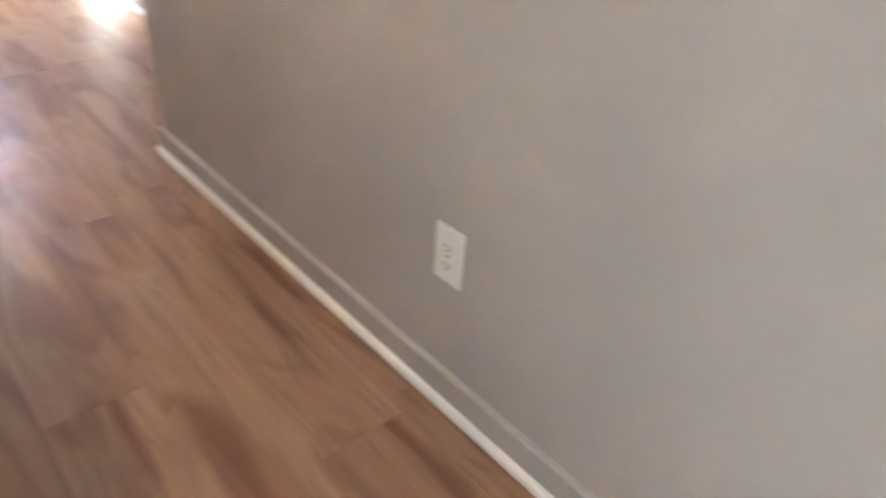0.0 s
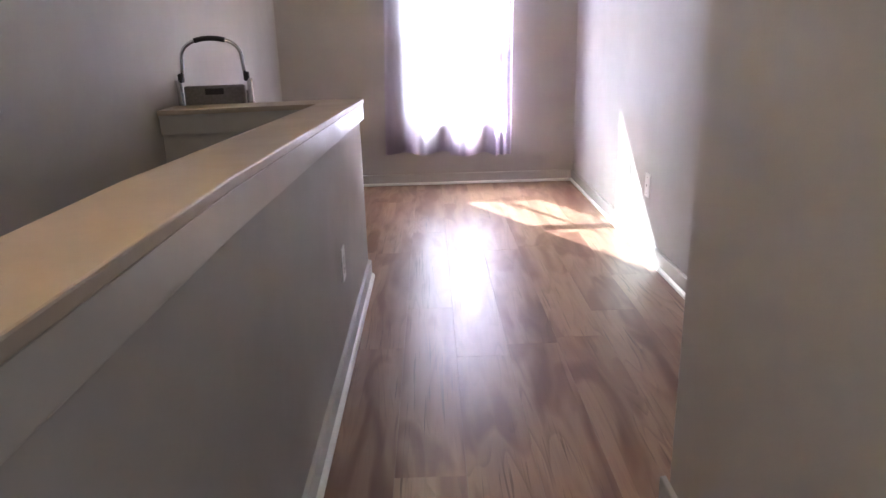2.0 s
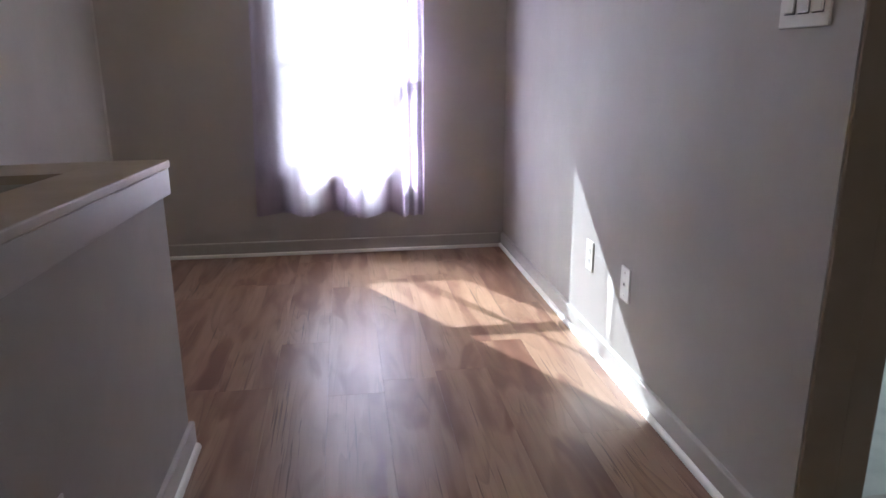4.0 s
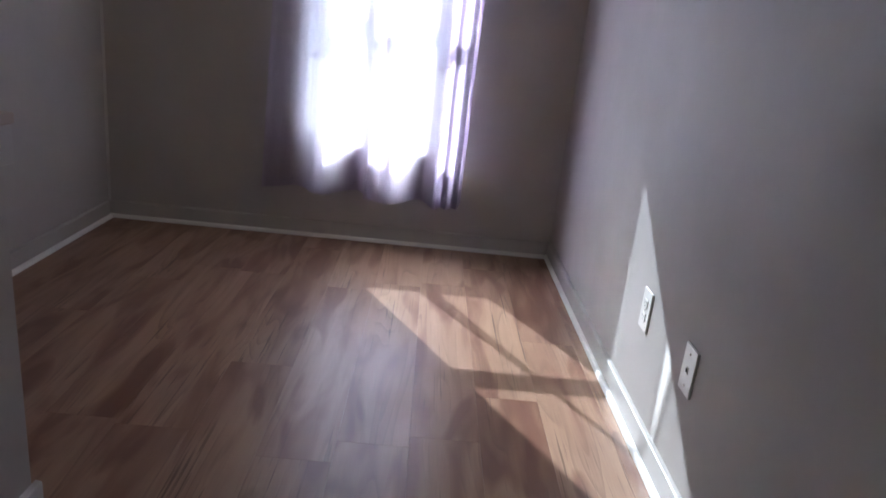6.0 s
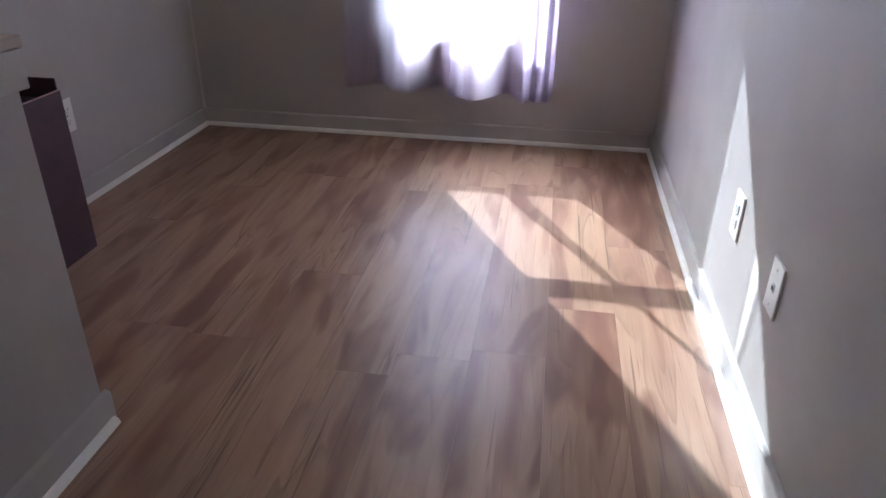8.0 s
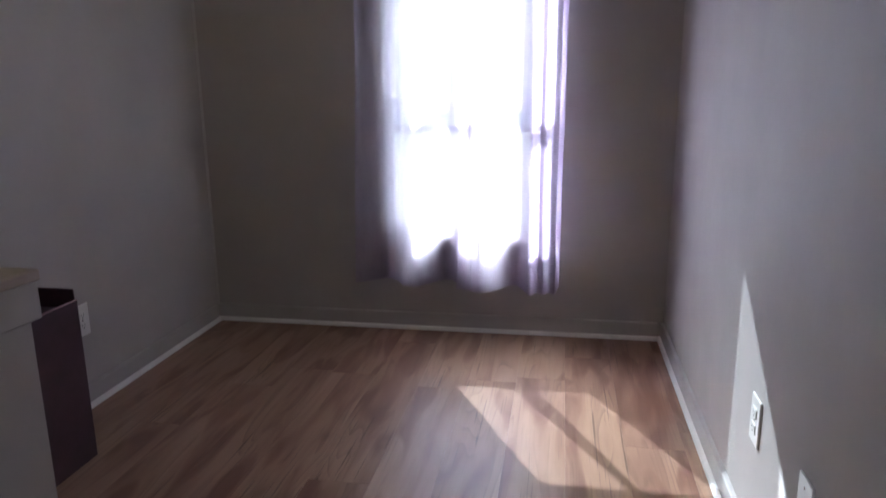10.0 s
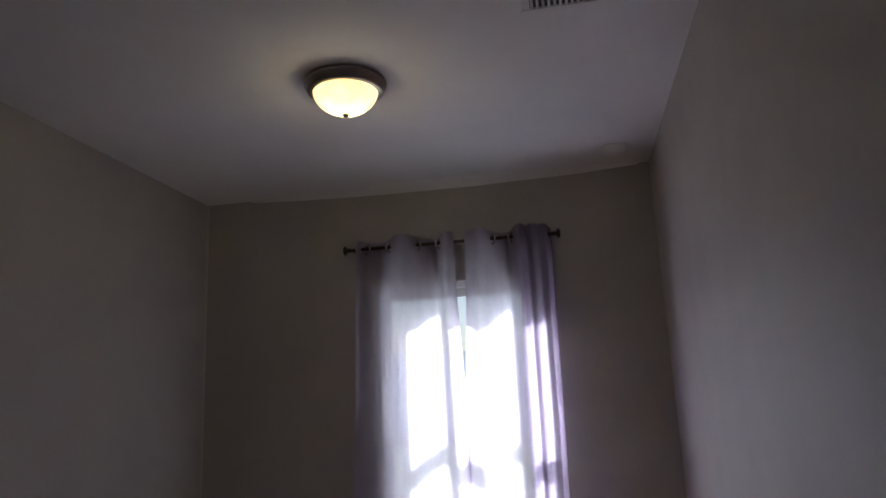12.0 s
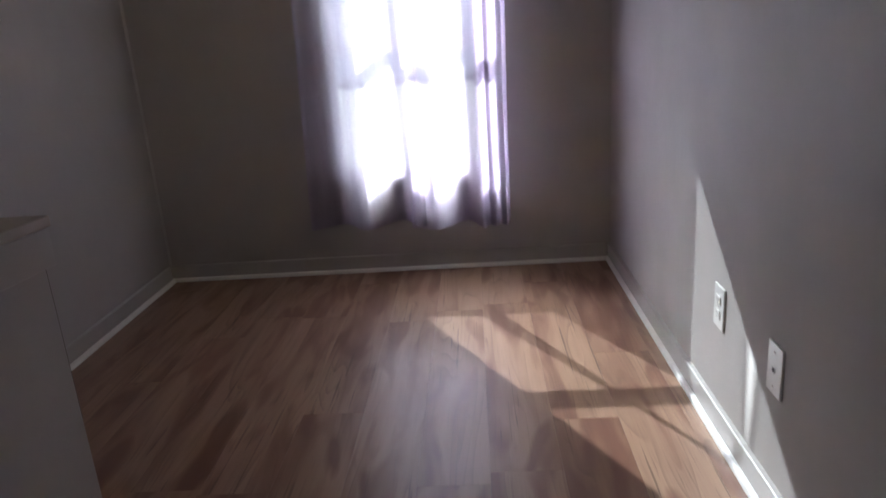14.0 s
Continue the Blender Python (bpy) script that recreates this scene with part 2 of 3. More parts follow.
def tube(bm, points, radius, n=12):
    """A round bar along a smooth line of points."""
    pts = [Vector(p) for p in points]
    rings = []
    side = None
    for i, p in enumerate(pts):
        d = (pts[min(i + 1, len(pts) - 1)] - pts[max(i - 1, 0)]).normalized()
        if side is None:
            side = d.orthogonal().normalized()
        side = (side - d * side.dot(d)).normalized()
        up = d.cross(side)
        rings.append([bm.verts.new(p + radius * (math.cos(2 * math.pi * k / n) * side + math.sin(2 * math.pi * k / n) * up)) for k in range(n)])
    for a, b in zip(rings, rings[1:]):
        for k in range(n):
            bm.faces.new((a[k], a[(k + 1) % n], b[(k + 1) % n], b[k]))
    bm.faces.new(rings[0])
    bm.faces.new(rings[-1])
    return bm


# ---- the plan, in metres ----
LEFT, RIGHT = -2.285, 0.0            # the landing's side walls
CEILING = 2.373
JAMB = -2.927                        # where the right wall ends at the opening
HALL_RIGHT, HALL_END = -0.568, -4.045  # the hall's right wall and its end
HALF_FACE, HALF_BACK = -1.462, -1.600  # the half wall beside the stairwell
HALF_TOP = 0.855
CORNER_Y = -2.203                    # outer face of the half wall's return
LEAN = -0.10                         # how far the return runs back over its length
REAR = -7.3
WIN_L, WIN_R, WIN_B, WIN_T = -1.381, -0.570, 0.475, 1.866
WALL_T = 0.17

# ---- large structure ----
setting("wall_north", boxes(
    (LEFT - 0.12, WIN_L, 0, WALL_T, -0.03, CEILING),
    (WIN_R, RIGHT + 0.175, 0, WALL_T, -0.03, CEILING),
    (WIN_L, WIN_R, 0, WALL_T, -0.03, WIN_B),
    (WIN_L, WIN_R, 0, WALL_T, WIN_T, CEILING)), WALL, "greige painted wall around the curtained window")
setting("wall_west", boxes((LEFT - 0.12, LEFT, REAR, 0, -2.7, CEILING)), WALL, "greige painted side wall above the stairwell")
setting("wall_east", boxes((RIGHT, RIGHT + 0.170, JAMB, 0, -0.03, CEILING)), WALL, "greige painted wall crossed by window sunlight")
setting("wall_hall", boxes((HALL_RIGHT, HALL_RIGHT + 0.12, -6.30, HALL_END, -0.03, CEILING), (HALL_RIGHT, HALL_RIGHT + 0.12, REAR, -6.30, 2.05, CEILING)), WALL, "greige painted hall wall ending at the opening")
setting("wall_lobby_south", boxes((HALL_RIGHT + 0.12, 1.30, HALL_END - 0.12, HALL_END, -0.03, CEILING)), WALL, "greige painted wall closing the side lobby")
setting("wall_lobby_east", boxes((1.30, 1.42, HALL_END - 0.12, -2.74, -0.03, CEILING)), WALL, "greige painted wall at the lobby's end")
setting("wall_door_head", boxes((0.170, 1.30, -2.86, -2.74, 2.05, CEILING), (1.0, 1.30, -2.86, -2.74, -0.03, 2.05)), WALL, "wall over the next room's doorway")
setting("wall_south", boxes((LEFT - 0.12, 0.55, REAR - 0.14, REAR, -2.7, CEILING)), WALL, "greige painted wall at the hall's rear")
setting("wall_rear_room", boxes(
    (HALL_RIGHT + 0.12, 0.42, -6.02, -5.90, -0.03, CEILING), (0.42, 0.55, -6.35, -5.90, -0.03, CEILING), (0.42, 0.55, REAR, -7.15, -0.03, CEILING),
    (0.42, 0.55, -7.15, -6.35, -0.03, 0.85), (0.42, 0.55, -7.15, -6.35, 2.05, CEILING)), WALL, "greige painted walls of a small rear room")
setting("floor_rear_room", boxes((HALL_RIGHT + 0.06, 0.42, REAR, -6.02, -0.05, -0.002)), DARKFLOOR, "dark floor of a small rear room", "floor")
setting("wall_next_room", boxes(
    (0.170, 1.30, -0.55, -0.43, -0.03, CEILING), (2.20, 3.0, -0.55, -0.43, -0.03, CEILING), (1.30, 2.20, -0.55, -0.43, -0.03, 0.85), (1.30, 2.20, -0.55, -0.43, 2.05, CEILING),
    (2.88, 3.0, -2.86, -0.55, -0.03, CEILING), (1.30, 3.0, -2.98, -2.86, -0.03, CEILING)), GREENWALL,
    "pale green painted walls of the next room")
setting("ceiling", boxes((LEFT - 0.12, 3.0, REAR - 0.14, WALL_T, CEILING, CEILING + 0.12)), CEIL, "flat white painted ceiling", "ceiling")
setting("floor_next_room", boxes((0.055, 3.0, HALL_END, -0.43, -0.03, 0.002)), SHEET, "pale grey-blue marbled sheet floor", "floor")
setting("threshold", boxes((0.170, 1.0, -2.800, -2.735, 0.0, 0.022, 0.008, 2)), TRIM, "worn painted threshold strip in the doorway", "threshold")
setting("stairwell_floor", boxes((LEFT, HALF_BACK, REAR, CORNER_Y, -2.75, -2.65)), DARKFLOOR, "dark bottom of the stairwell", "floor")
setting("ground", boxes((-60, 60, 0.6, 120, -3.2, -3.0)), GROUND, "dull open ground outside the window", "ground")

# white strip shaped like the light that spills up over the curtain
bm = bmesh.new()
strip = []
for k in range(41):
    x = LEFT + 0.25 + (RIGHT - 0.30 - LEFT) * k / 40
    w = 0.008 + 0.034 * math.sin(math.pi * k / 40) ** 0.7 + 0.004 * noise.noise(Vector((x * 4, 0, 0)))
    strip.append([bm.verts.new((x, y, z)) for y, z in ((-0.001, CEILING), (-w * 1.6, CEILING), (-0.001, CEILING - w * 0.85))])
for a, b in zip(strip, strip[1:]):
    for q in range(3):
        bm.faces.new((a[q], a[(q + 1) % 3], b[(q + 1) % 3], b[q]))
setting("trim_ceiling_joint", bm, CEIL, "uneven white strip added as light along the ceiling edge", "trim")

# emissive slab added for the bright haze outside; the glow is in its material
m, n, l, p = material("backdrop_glow")
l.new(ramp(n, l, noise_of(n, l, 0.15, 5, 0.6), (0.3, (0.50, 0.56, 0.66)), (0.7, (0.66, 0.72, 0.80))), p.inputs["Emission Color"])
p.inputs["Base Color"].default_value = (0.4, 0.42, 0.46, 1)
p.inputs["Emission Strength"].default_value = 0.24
setting("backdrop", boxes((-80, 80, 75, 76, -3.0, 6.5)), m, "added glowing slab standing for bright hazy distance outside", "backdrop")

# pale bead added for the highlight in the corner beside the window wall
bm = bmesh.new()
bead = []
for k in range(25):
    z = 0.09 + (CEILING - 0.09) * k / 24
    r = 0.010 + 0.003 * noise.noise(Vector((0, 0, z * 5)))
    bead.append([bm.verts.new((LEFT + a * r, -b * r, z)) for a, b in ((0.02, 0.02), (1.0, 0.02), (0.55, 0.55), (0.02, 1.0))])
for a, b in zip(bead, bead[1:]):
    for q in range(4):
        bm.faces.new((a[q], a[(q + 1) % 4], b[(q + 1) % 4], b[q]))
setting("trim_corner", bm, CORNER_LIGHT, "pale bead added as the highlight in the wall corner", "trim")

# the half wall: a long run beside the stairs and a return to the side wall
bm = boxes((HALF_BACK, HALF_FACE, REAR, CORNER_Y, -2.7, HALF_TOP))
SKEW = 0.004                         # the long run stands slightly out of square


def sloped(bm):
    geom = bm.verts[:] + bm.edges[:] + bm.faces[:]
    bmesh.ops.bisect_plane(bm, geom=geom, plane_co=(0, CORNER_Y - 2.2, 0), plane_no=(0, 1, 0))
    geom = bm.verts[:] + bm.edges[:] + bm.faces[:]
    bmesh.ops.bisect_plane(bm, geom=geom, plane_co=(0, CORNER_Y, 0), plane_no=(0, 1, 0))
    for v in bm.verts:
        v.co.x -= SKEW * max(0.0, CORNER_Y - v.co.y)
        if v.co.z > 0.7:
            d = max(0.0, CORNER_Y - v.co.y)
            v.co.z += 0.032 * min(d, 2.2) + 0.006 * max(0.0, d - 2.2)   # the cap rises towards the hall's rear
    return bm


setting("half_wall", sloped(bm), WALL, "greige painted half wall guarding the stairwell", "half wall")


def return_run(bm, near, far, z0, z1, x0=HALF_BACK, over=0.0):
    """A bar of the return, from the long run to the side wall, slightly out of square."""
    x1 = LEFT
    pts = [(x0 + over, near), (x1, near + LEAN), (x1, far + LEAN), (x0 + over, far)]
    lo = [bm.verts.new((x, y, z0)) for x, y in pts]
    hi = [bm.verts.new((x, y, z1)) for x, y in pts]
    bm.faces.new(lo)
    bm.faces.new(hi)
    for k in range(4):
        bm.faces.new((lo[k], lo[(k + 1) % 4], hi[(k + 1) % 4], hi[k]))
    return bm


setting("half_wall_return", return_run(bmesh.new(), CORNER_Y - 0.162, CORNER_Y - 0.001, -2.7, HALF_TOP), WALL, "greige painted return of the half wall", "half wall")
cap = setting("half_wall_cap", sloped(boxes((HALF_BACK - 0.012, HALF_FACE + 0.024, REAR, CORNER_Y + 0.013, HALF_TOP, HALF_TOP + 0.022, 0.004, 2))), CAP,
              "tan painted wooden cap board on the half wall", "cap board")
part("fascia", sloped(boxes((HALF_FACE, HALF_FACE + 0.02, REAR, CORNER_Y + 0.008, HALF_TOP - 0.072, HALF_TOP, 0.002))), TRIM, cap)
part("fascia", sloped(boxes((HALF_BACK - 0.010, HALF_BACK, REAR, CORNER_Y - 0.183, HALF_TOP - 0.072, HALF_TOP, 0.002))), TRIM, cap)
part("fascia", boxes((HALF_BACK, HALF_FACE, CORNER_Y, CORNER_Y + 0.009, HALF_TOP - 0.072, HALF_TOP, 0.002)), TRIM, cap)
cap2 = setting("half_wall_cap_return", return_run(bmesh.new(), CORNER_Y - 0.195, CORNER_Y + 0.013, HALF_TOP, HALF_TOP + 0.021, HALF_BACK - 0.012), CAP,
               "tan painted wooden cap board on the return", "cap board")
part("fascia", return_run(bmesh.new(), CORNER_Y - 0.182, CORNER_Y - 0.163, HALF_TOP - 0.085, HALF_TOP, HALF_BACK - 0.010), TRIM, cap2)


# ---- baseboards in wall colour with a white shoe ----
def baseboard(name, x0, y0, x1, y1, nx, ny, label="greige painted baseboard with a white shoe moulding", cut=0.0):
    """A board along a wall from one end to the other; nx, ny points into the room."""
    d = Vector((x1 - x0, y1 - y0, 0))
    length = d.length
    d.normalize()
    n = Vector((nx, ny, 0))
    bm = bmesh.new()
    section = [(0, 0.0), (0.014, 0.0), (0.0145, 0.078), (0.0135, 0.083), (0.011, 0.085), (0, 0.087)]
    ends = []
    for s in (0, length):
        ends.append([bm.verts.new(Vector((x0, y0, 0)) + d * s + n * a + Vector((0, 0, z))) for a, z in section])
    k = len(section)
    for i in range(k):
        bm.faces.new((ends[0][i], ends[0][(i + 1) % k], ends[1][(i + 1) % k], ends[1][i]))
    bm.faces.new(ends[0])
    bm.faces.new(ends[1])
    base = tagged(part(name, bm, TRIM), label, "baseboard", kind="structure")
    bm = bmesh.new()
    section = [(0.0145, 0.0), (0.029, 0.0), (0.0285, 0.007), (0.0255, 0.013), (0.021, 0.017), (0.0145, 0.019)]
    ends = []
    for s in (cut, length - cut):
        ends.append([bm.verts.new(Vector((x0, y0, 0.001)) + d * s + n * a + Vector((0, 0, z))) for a, z in section])
    for i in range(k):
        bm.faces.new((ends[0][i], ends[0][(i + 1) % k], ends[1][(i + 1) % k], ends[1][i]))
    bm.faces.new(ends[0])
    bm.faces.new(ends[1])
    part("shoe_moulding", bm, SHOE, base, "white quarter-round shoe moulding")
    return base


baseboard("baseboard_north", LEFT, 0, RIGHT - 0.03, 0, 0, -1)
baseboard("baseboard_west", LEFT, CORNER_Y - 0.05, LEFT, -0.03, 1, 0)
baseboard("baseboard_east", RIGHT, JAMB, RIGHT, 0, -1, 0)
# wall end boards; their brown is warm shade put into the paint
setting("trim_wall_end", boxes((RIGHT + 0.002, RIGHT + 0.094, JAMB - 0.009, JAMB - 0.0005, 0.020, CEILING - 0.001, 0.002), (RIGHT + 0.0945, RIGHT + 0.169, JAMB - 0.006, JAMB - 0.0005, 0.020, CEILING - 0.001, 0.002)), WARM_END,
        "boards covering the wall end, warm shade painted in as brown", "trim")
setting("trim_jamb_shoe", boxes((RIGHT - 0.029, RIGHT + 0.188, JAMB - 0.029, JAMB - 0.0005, 0.003, 0.019, 0.006, 2)), SHOE, "white shoe moulding across the wall end", "trim")
baseboard("baseboard_hall", HALL_RIGHT, -6.30, HALL_RIGHT, HALL_END + 0.030, -1, 0, cut=0.0)
baseboard("baseboard_half_wall", HALF_FACE - SKEW * (CORNER_Y - REAR), REAR, HALF_FACE, CORNER_Y + 0.015, 1, 0, cut=0.01)


# ---- window ----
def sash(parent, name, x0, x1, z0, z1, y0, y1, stile, rail_b, rail_t):
    bm = bmesh.new()
    box(bm, x0, x0 + stile, y0, y1, z0, z1, 0.003)
    box(bm, x1 - stile, x1, y0, y1, z0, z1, 0.003)
    box(bm, x0 + stile, x1 - stile, y0 + 0.001, y1 - 0.001, z0, z0 + rail_b, 0.003)
    box(bm, x0 + stile, x1 - stile, y0 + 0.001, y1 - 0.001, z1 - rail_t, z1, 0.003)
    s = part(name, bm, FRAME, parent)
    g = part("pane", boxes((x0 + stile - 0.005, x1 - stile + 0.005, (y0 + y1) / 2 - 0.002, (y0 + y1) / 2 + 0.002, z0 + rail_b - 0.005, z1 - rail_t + 0.005)), GLASS, s, "clear window glass")
    g.visible_shadow = False
    return s


win = thing("window_1", (-1.01, 0.08, WIN_B), "white painted double-hung window behind sheer curtains", "window")
win["kind"] = "structure"


def under(parent, ob):
    """Hangs a part built in world places under a thing that stands elsewhere."""
    ob.parent = parent
    ob.matrix_parent_inverse = parent.matrix_world.inverted()
    return ob


bm = bmesh.new()
box(bm, WIN_L, WIN_L + 0.025, 0.03, WALL_T, WIN_B, WIN_T)
box(bm, WIN_R - 0.025, WIN_R, 0.03, WALL_T, WIN_B, WIN_T)
box(bm, WIN_L + 0.025, WIN_R - 0.025, 0.03, WALL_T, WIN_T - 0.025, WIN_T)
box(bm, WIN_L + 0.025, WIN_R - 0.025, 0.03, WALL_T, WIN_B, WIN_B + 0.03)
bpy.context.view_layer.update()
under(win, part("window_frame", bm, FRAME))
under(win, sash(None, "lower_sash", WIN_L + 0.026, WIN_R - 0.026, WIN_B + 0.031, 1.143, 0.042, 0.074, 0.040, 0.035, 0.034))
under(win, sash(None, "upper_sash", WIN_L + 0.026, WIN_R - 0.026, 1.098, WIN_T - 0.026, 0.076, 0.108, 0.040, 0.034, 0.040))
for a, b in ((WIN_L - 0.10, WIN_L - 0.03), (WIN_R - 0.012, WIN_R + 0.06)):
    under(win, part("outer_casing", boxes((a, b, WALL_T + 0.001, WALL_T + 0.066, WIN_B - 0.04, WIN_T + 0.04, 0.003)), FRAME))
under(win, part("window_sill", boxes((WIN_L + 0.002, WIN_R - 0.002, -0.004, 0.040, WIN_B + 0.001, WIN_B + 0.02, 0.004, 2)), TRIM))

# ---- curtains on a rod ----
ROD_Y, ROD_Z = -0.08, 2.044
bpy.context.view_layer.update()
rod = thing("curtain_rod", (-0.97, ROD_Y, ROD_Z), "dark bronze curtain rod with round finials", "curtain rod")
bpy.context.view_layer.update()
under(rod, part("bar", tube(bmesh.new(), [(-1.472, ROD_Y, ROD_Z), (-0.97, ROD_Y, ROD_Z), (-0.474, ROD_Y, ROD_Z)], 0.0085), ROD, smooth=True))


def finial(x, side):
    bm = lathe(bmesh.new(), [(0.006, 0.0), (0.013, 0.001), (0.013, 0.006), (0.007, 0.009), (0.012, 0.014), (0.022, 0.020), (0.023, 0.026), (0.016, 0.031), (0.004, 0.033)], 20)
    bmesh.ops.transform(bm, matrix=pose(x, ROD_Y, ROD_Z, 0, 90 * side, 0), verts=bm.verts)
    return under(rod, part("finial", bm, ROD, None, smooth=True))


finial(-1.471, -1)
finial(-0.475, 1)
for x in (-1.448, -0.500):
    bm = boxes((x - 0.006, x + 0.006, ROD_Y + 0.006, -0.004, ROD_Z - 0.012, ROD_Z - 0.002, 0.002), (x - 0.012, x + 0.012, -0.004, 0.0, ROD_Z - 0.035, ROD_Z + 0.025, 0.0015))
    under(rod, part("bracket", bm, ROD))


def fold_depth(folds, x):
    """How far the cloth stands before the rod at x: a smooth wave through the folds' crests."""
    if x <= folds[0][0]:
        return folds[0][1]
    for (xa, da), (xb, db) in zip(folds, folds[1:]):
        if x <= xb:
            t = (x - xa) / (xb - xa)
            return da + (db - da) * (0.5 - 0.5 * math.cos(math.pi * t))
    return folds[-1][1]


def grommet_ring(root, x, slope):
    ring = bmesh.new()
    n = 20
    loop = []
    for q in range(n):
        th = 2 * math.pi * q / n
        loop.append([ring.verts.new(((0.021 + 0.007 * math.cos(ph)) * math.cos(th), 0.004 * math.sin(ph), (0.021 + 0.007 * math.cos(ph)) * math.sin(th))) for ph in (0, 1.05, 2.09, 3.14, 4.19, 5.24)])
    for q in range(n):
        for k in range(6):
            ring.faces.new((loop[q][k], loop[q][(k + 1) % 6], loop[(q + 1) % n][(k + 1) % 6], loop[(q + 1) % n][k]))
    bmesh.ops.transform(ring, matrix=pose(x, ROD_Y, ROD_Z - 0.004, 0, 0, slope), verts=ring.verts)
    return under(root, part("grommet", ring, STEEL, None, "steel grommet ring", smooth=True))


def second_layer(bm, rows, gap):
    """A turned-over strip of the cloth, lying just behind it."""
    back = [[bm.verts.new(v.co + Vector((0, gap, 0))) for v in row] for row in rows]
    for a, b in zip(back, back[1:]):
        for i in range(len(a) - 1):
            bm.faces.new((a[i], a[i + 1], b[i + 1], b[i]))


def curtain(name, left, right, folds, depth, hem, seed, label, stacked=None):
    """A hanging panel; left and right give its edges at the top and at the hem, folds its crests (1 before the rod, -1 behind it)."""
    root = thing(name, ((left[0] + right[0]) / 2, ROD_Y, hem), label, "curtain", "curtain pair")
    bpy.context.view_layer.update()
    nx, nz = 200, 72
    top = ROD_Z + 0.040
    bm = bmesh.new()
    grid = []
    for j in range(nz + 1):
        v = j / nz
        row = []
        for i in range(nx + 1):
            u = i / nx
            xr = left[0] + (right[0] - left[0]) * u
            x = xr + ((left[1] - left[0]) * (1 - u) ** 5 + (right[1] - right[0]) * u ** 5) * v ** 1.4
            f = fold_depth(folds, xr)
            swell = 1.0 + 0.10 * noise.noise(Vector((xr * 5, v * 1.6, seed)))
            ruffle = 0.05 * math.sin(xr * 95 + 5 * seed + 1.5 * v) * (0.4 + 0.6 * v)
            y = ROD_Y - depth * (f * swell + ruffle) * (0.80 + 0.20 * min(1.0, v * 4))
            y = min(y, -0.014 - 0.003 * noise.noise(Vector((xr * 9, v * 3, seed))))
            x += 0.004 * noise.noise(Vector((xr * 8, v * 3.5, seed + 9)))
            z = top + (hem - top) * v + 0.012 * (1 - v) ** 8 * max(f, -0.4) - 0.010 * v * f * 0.5
            row.append(bm.verts.new((x, y, z)))
        grid.append(row)
    for a, b in zip(grid, grid[1:]):
        for i in range(nx):
            bm.faces.new((a[i], a[i + 1], b[i + 1], b[i]))
    second_layer(bm, grid[-3:], 0.0035)
    second_layer(bm, [row[:6] for row in grid], 0.003)
    second_layer(bm, [row[-6:] for row in grid], 0.003)
    second_layer(bm, grid[:4], 0.003)
    if stacked is not None:                 # cloth gathered in several layers from here outwards
        first = int((stacked - left[0]) / (right[0] - left[0]) * nx)
        for gap in (-0.006, -0.011):
            second_layer(bm, [row[first:] for row in grid], gap)
    under(root, part("cloth", bm, CLOTH, None, smooth=True))
    for (xa, da), (xb, db) in zip(folds, folds[1:]):
        if da * db < 0 and xb - xa > 0.06:
            grommet_ring(root, (xa + xb) / 2, 38 if da < db else -38)
    return root


curtain("curtain", (-1.440, -1.490), (-0.948, -0.872),
        [(-1.440, 0.3), (-1.325, -0.85), (-1.205, 1.0), (-1.052, -1.0), (-0.988, 0.8), (-0.948, 0.4)], 0.060, 0.262, 1.0,
        "sheer mauve curtain panel glowing with daylight")
curtain("curtain", (-0.896, -0.985), (-0.486, -0.500),
        [(-0.896, 0.3), (-0.828, 1.0), (-0.706, -1.0), (-0.632, 1.0), (-0.600, 0.35), (-0.574, 0.70),
         (-0.545, 0.30), (-0.512, 0.55), (-0.486, -1.05)], 0.060, 0.246, 2.0,
        "sheer mauve curtain panel with a bunched outer fold", -0.640)


# ---- ceiling fixtures ----
def ceiling_lamp(x, y, label):
    root = thing("ceiling_lamp", (x, y, CEILING), label, "ceiling lamp", "flush ceiling lamps")
    root.scale = (0.92, 0.92, 1.0)
    part("rim", lathe(bmesh.new(), [(0.118, 0.0), (0.148, 0.0), (0.152, -0.008), (0.150, -0.016), (0.142, -0.024), (0.140, -0.034), (0.130, -0.040), (0.119, -0.040)], 48, cap_ends=False), BRONZE, root, "brushed nickel rim", True)
    prof = [(0.119 * math.cos(t), -0.032 - 0.082 * math.sin(t)) for t in [k * math.pi / 2 / 12 for k in range(12)]] + [(0.004, -0.114)]
    g = part("glass_bowl", lathe(bmesh.new(), prof, 48, cap_ends=False), OPAL, root, "lit yellowish alabaster glass bowl", True)
    g.visible_shadow = False
    part("knob", lathe(bmesh.new(), [(0.003, -0.112), (0.011, -0.114), (0.012, -0.119), (0.009, -0.124), (0.003, -0.127)], 20), BRONZE, root, "small metal finial knob", True)
    return root


ceiling_lamp(-1.113, -1.200, "lit flush ceiling lamp with a brushed metal rim")
ceiling_lamp(-1.88, -5.00, "lit flush ceiling lamp over the stairs")

sd = thing("smoke_detector", (-0.171, -0.258, CEILING), "round white smoke detector on the ceiling", "smoke detector")
part("body", lathe(bmesh.new(), [(0.056, 0.0), (0.056, -0.010), (0.052, -0.022), (0.040, -0.030), (0.012, -0.033)], 36), CEIL, sd, smooth=True)
part("test_button", lathe(bmesh.new(), [(0.010, -0.032), (0.010, -0.035), (0.004, -0.036)], 16), SHOE, sd)

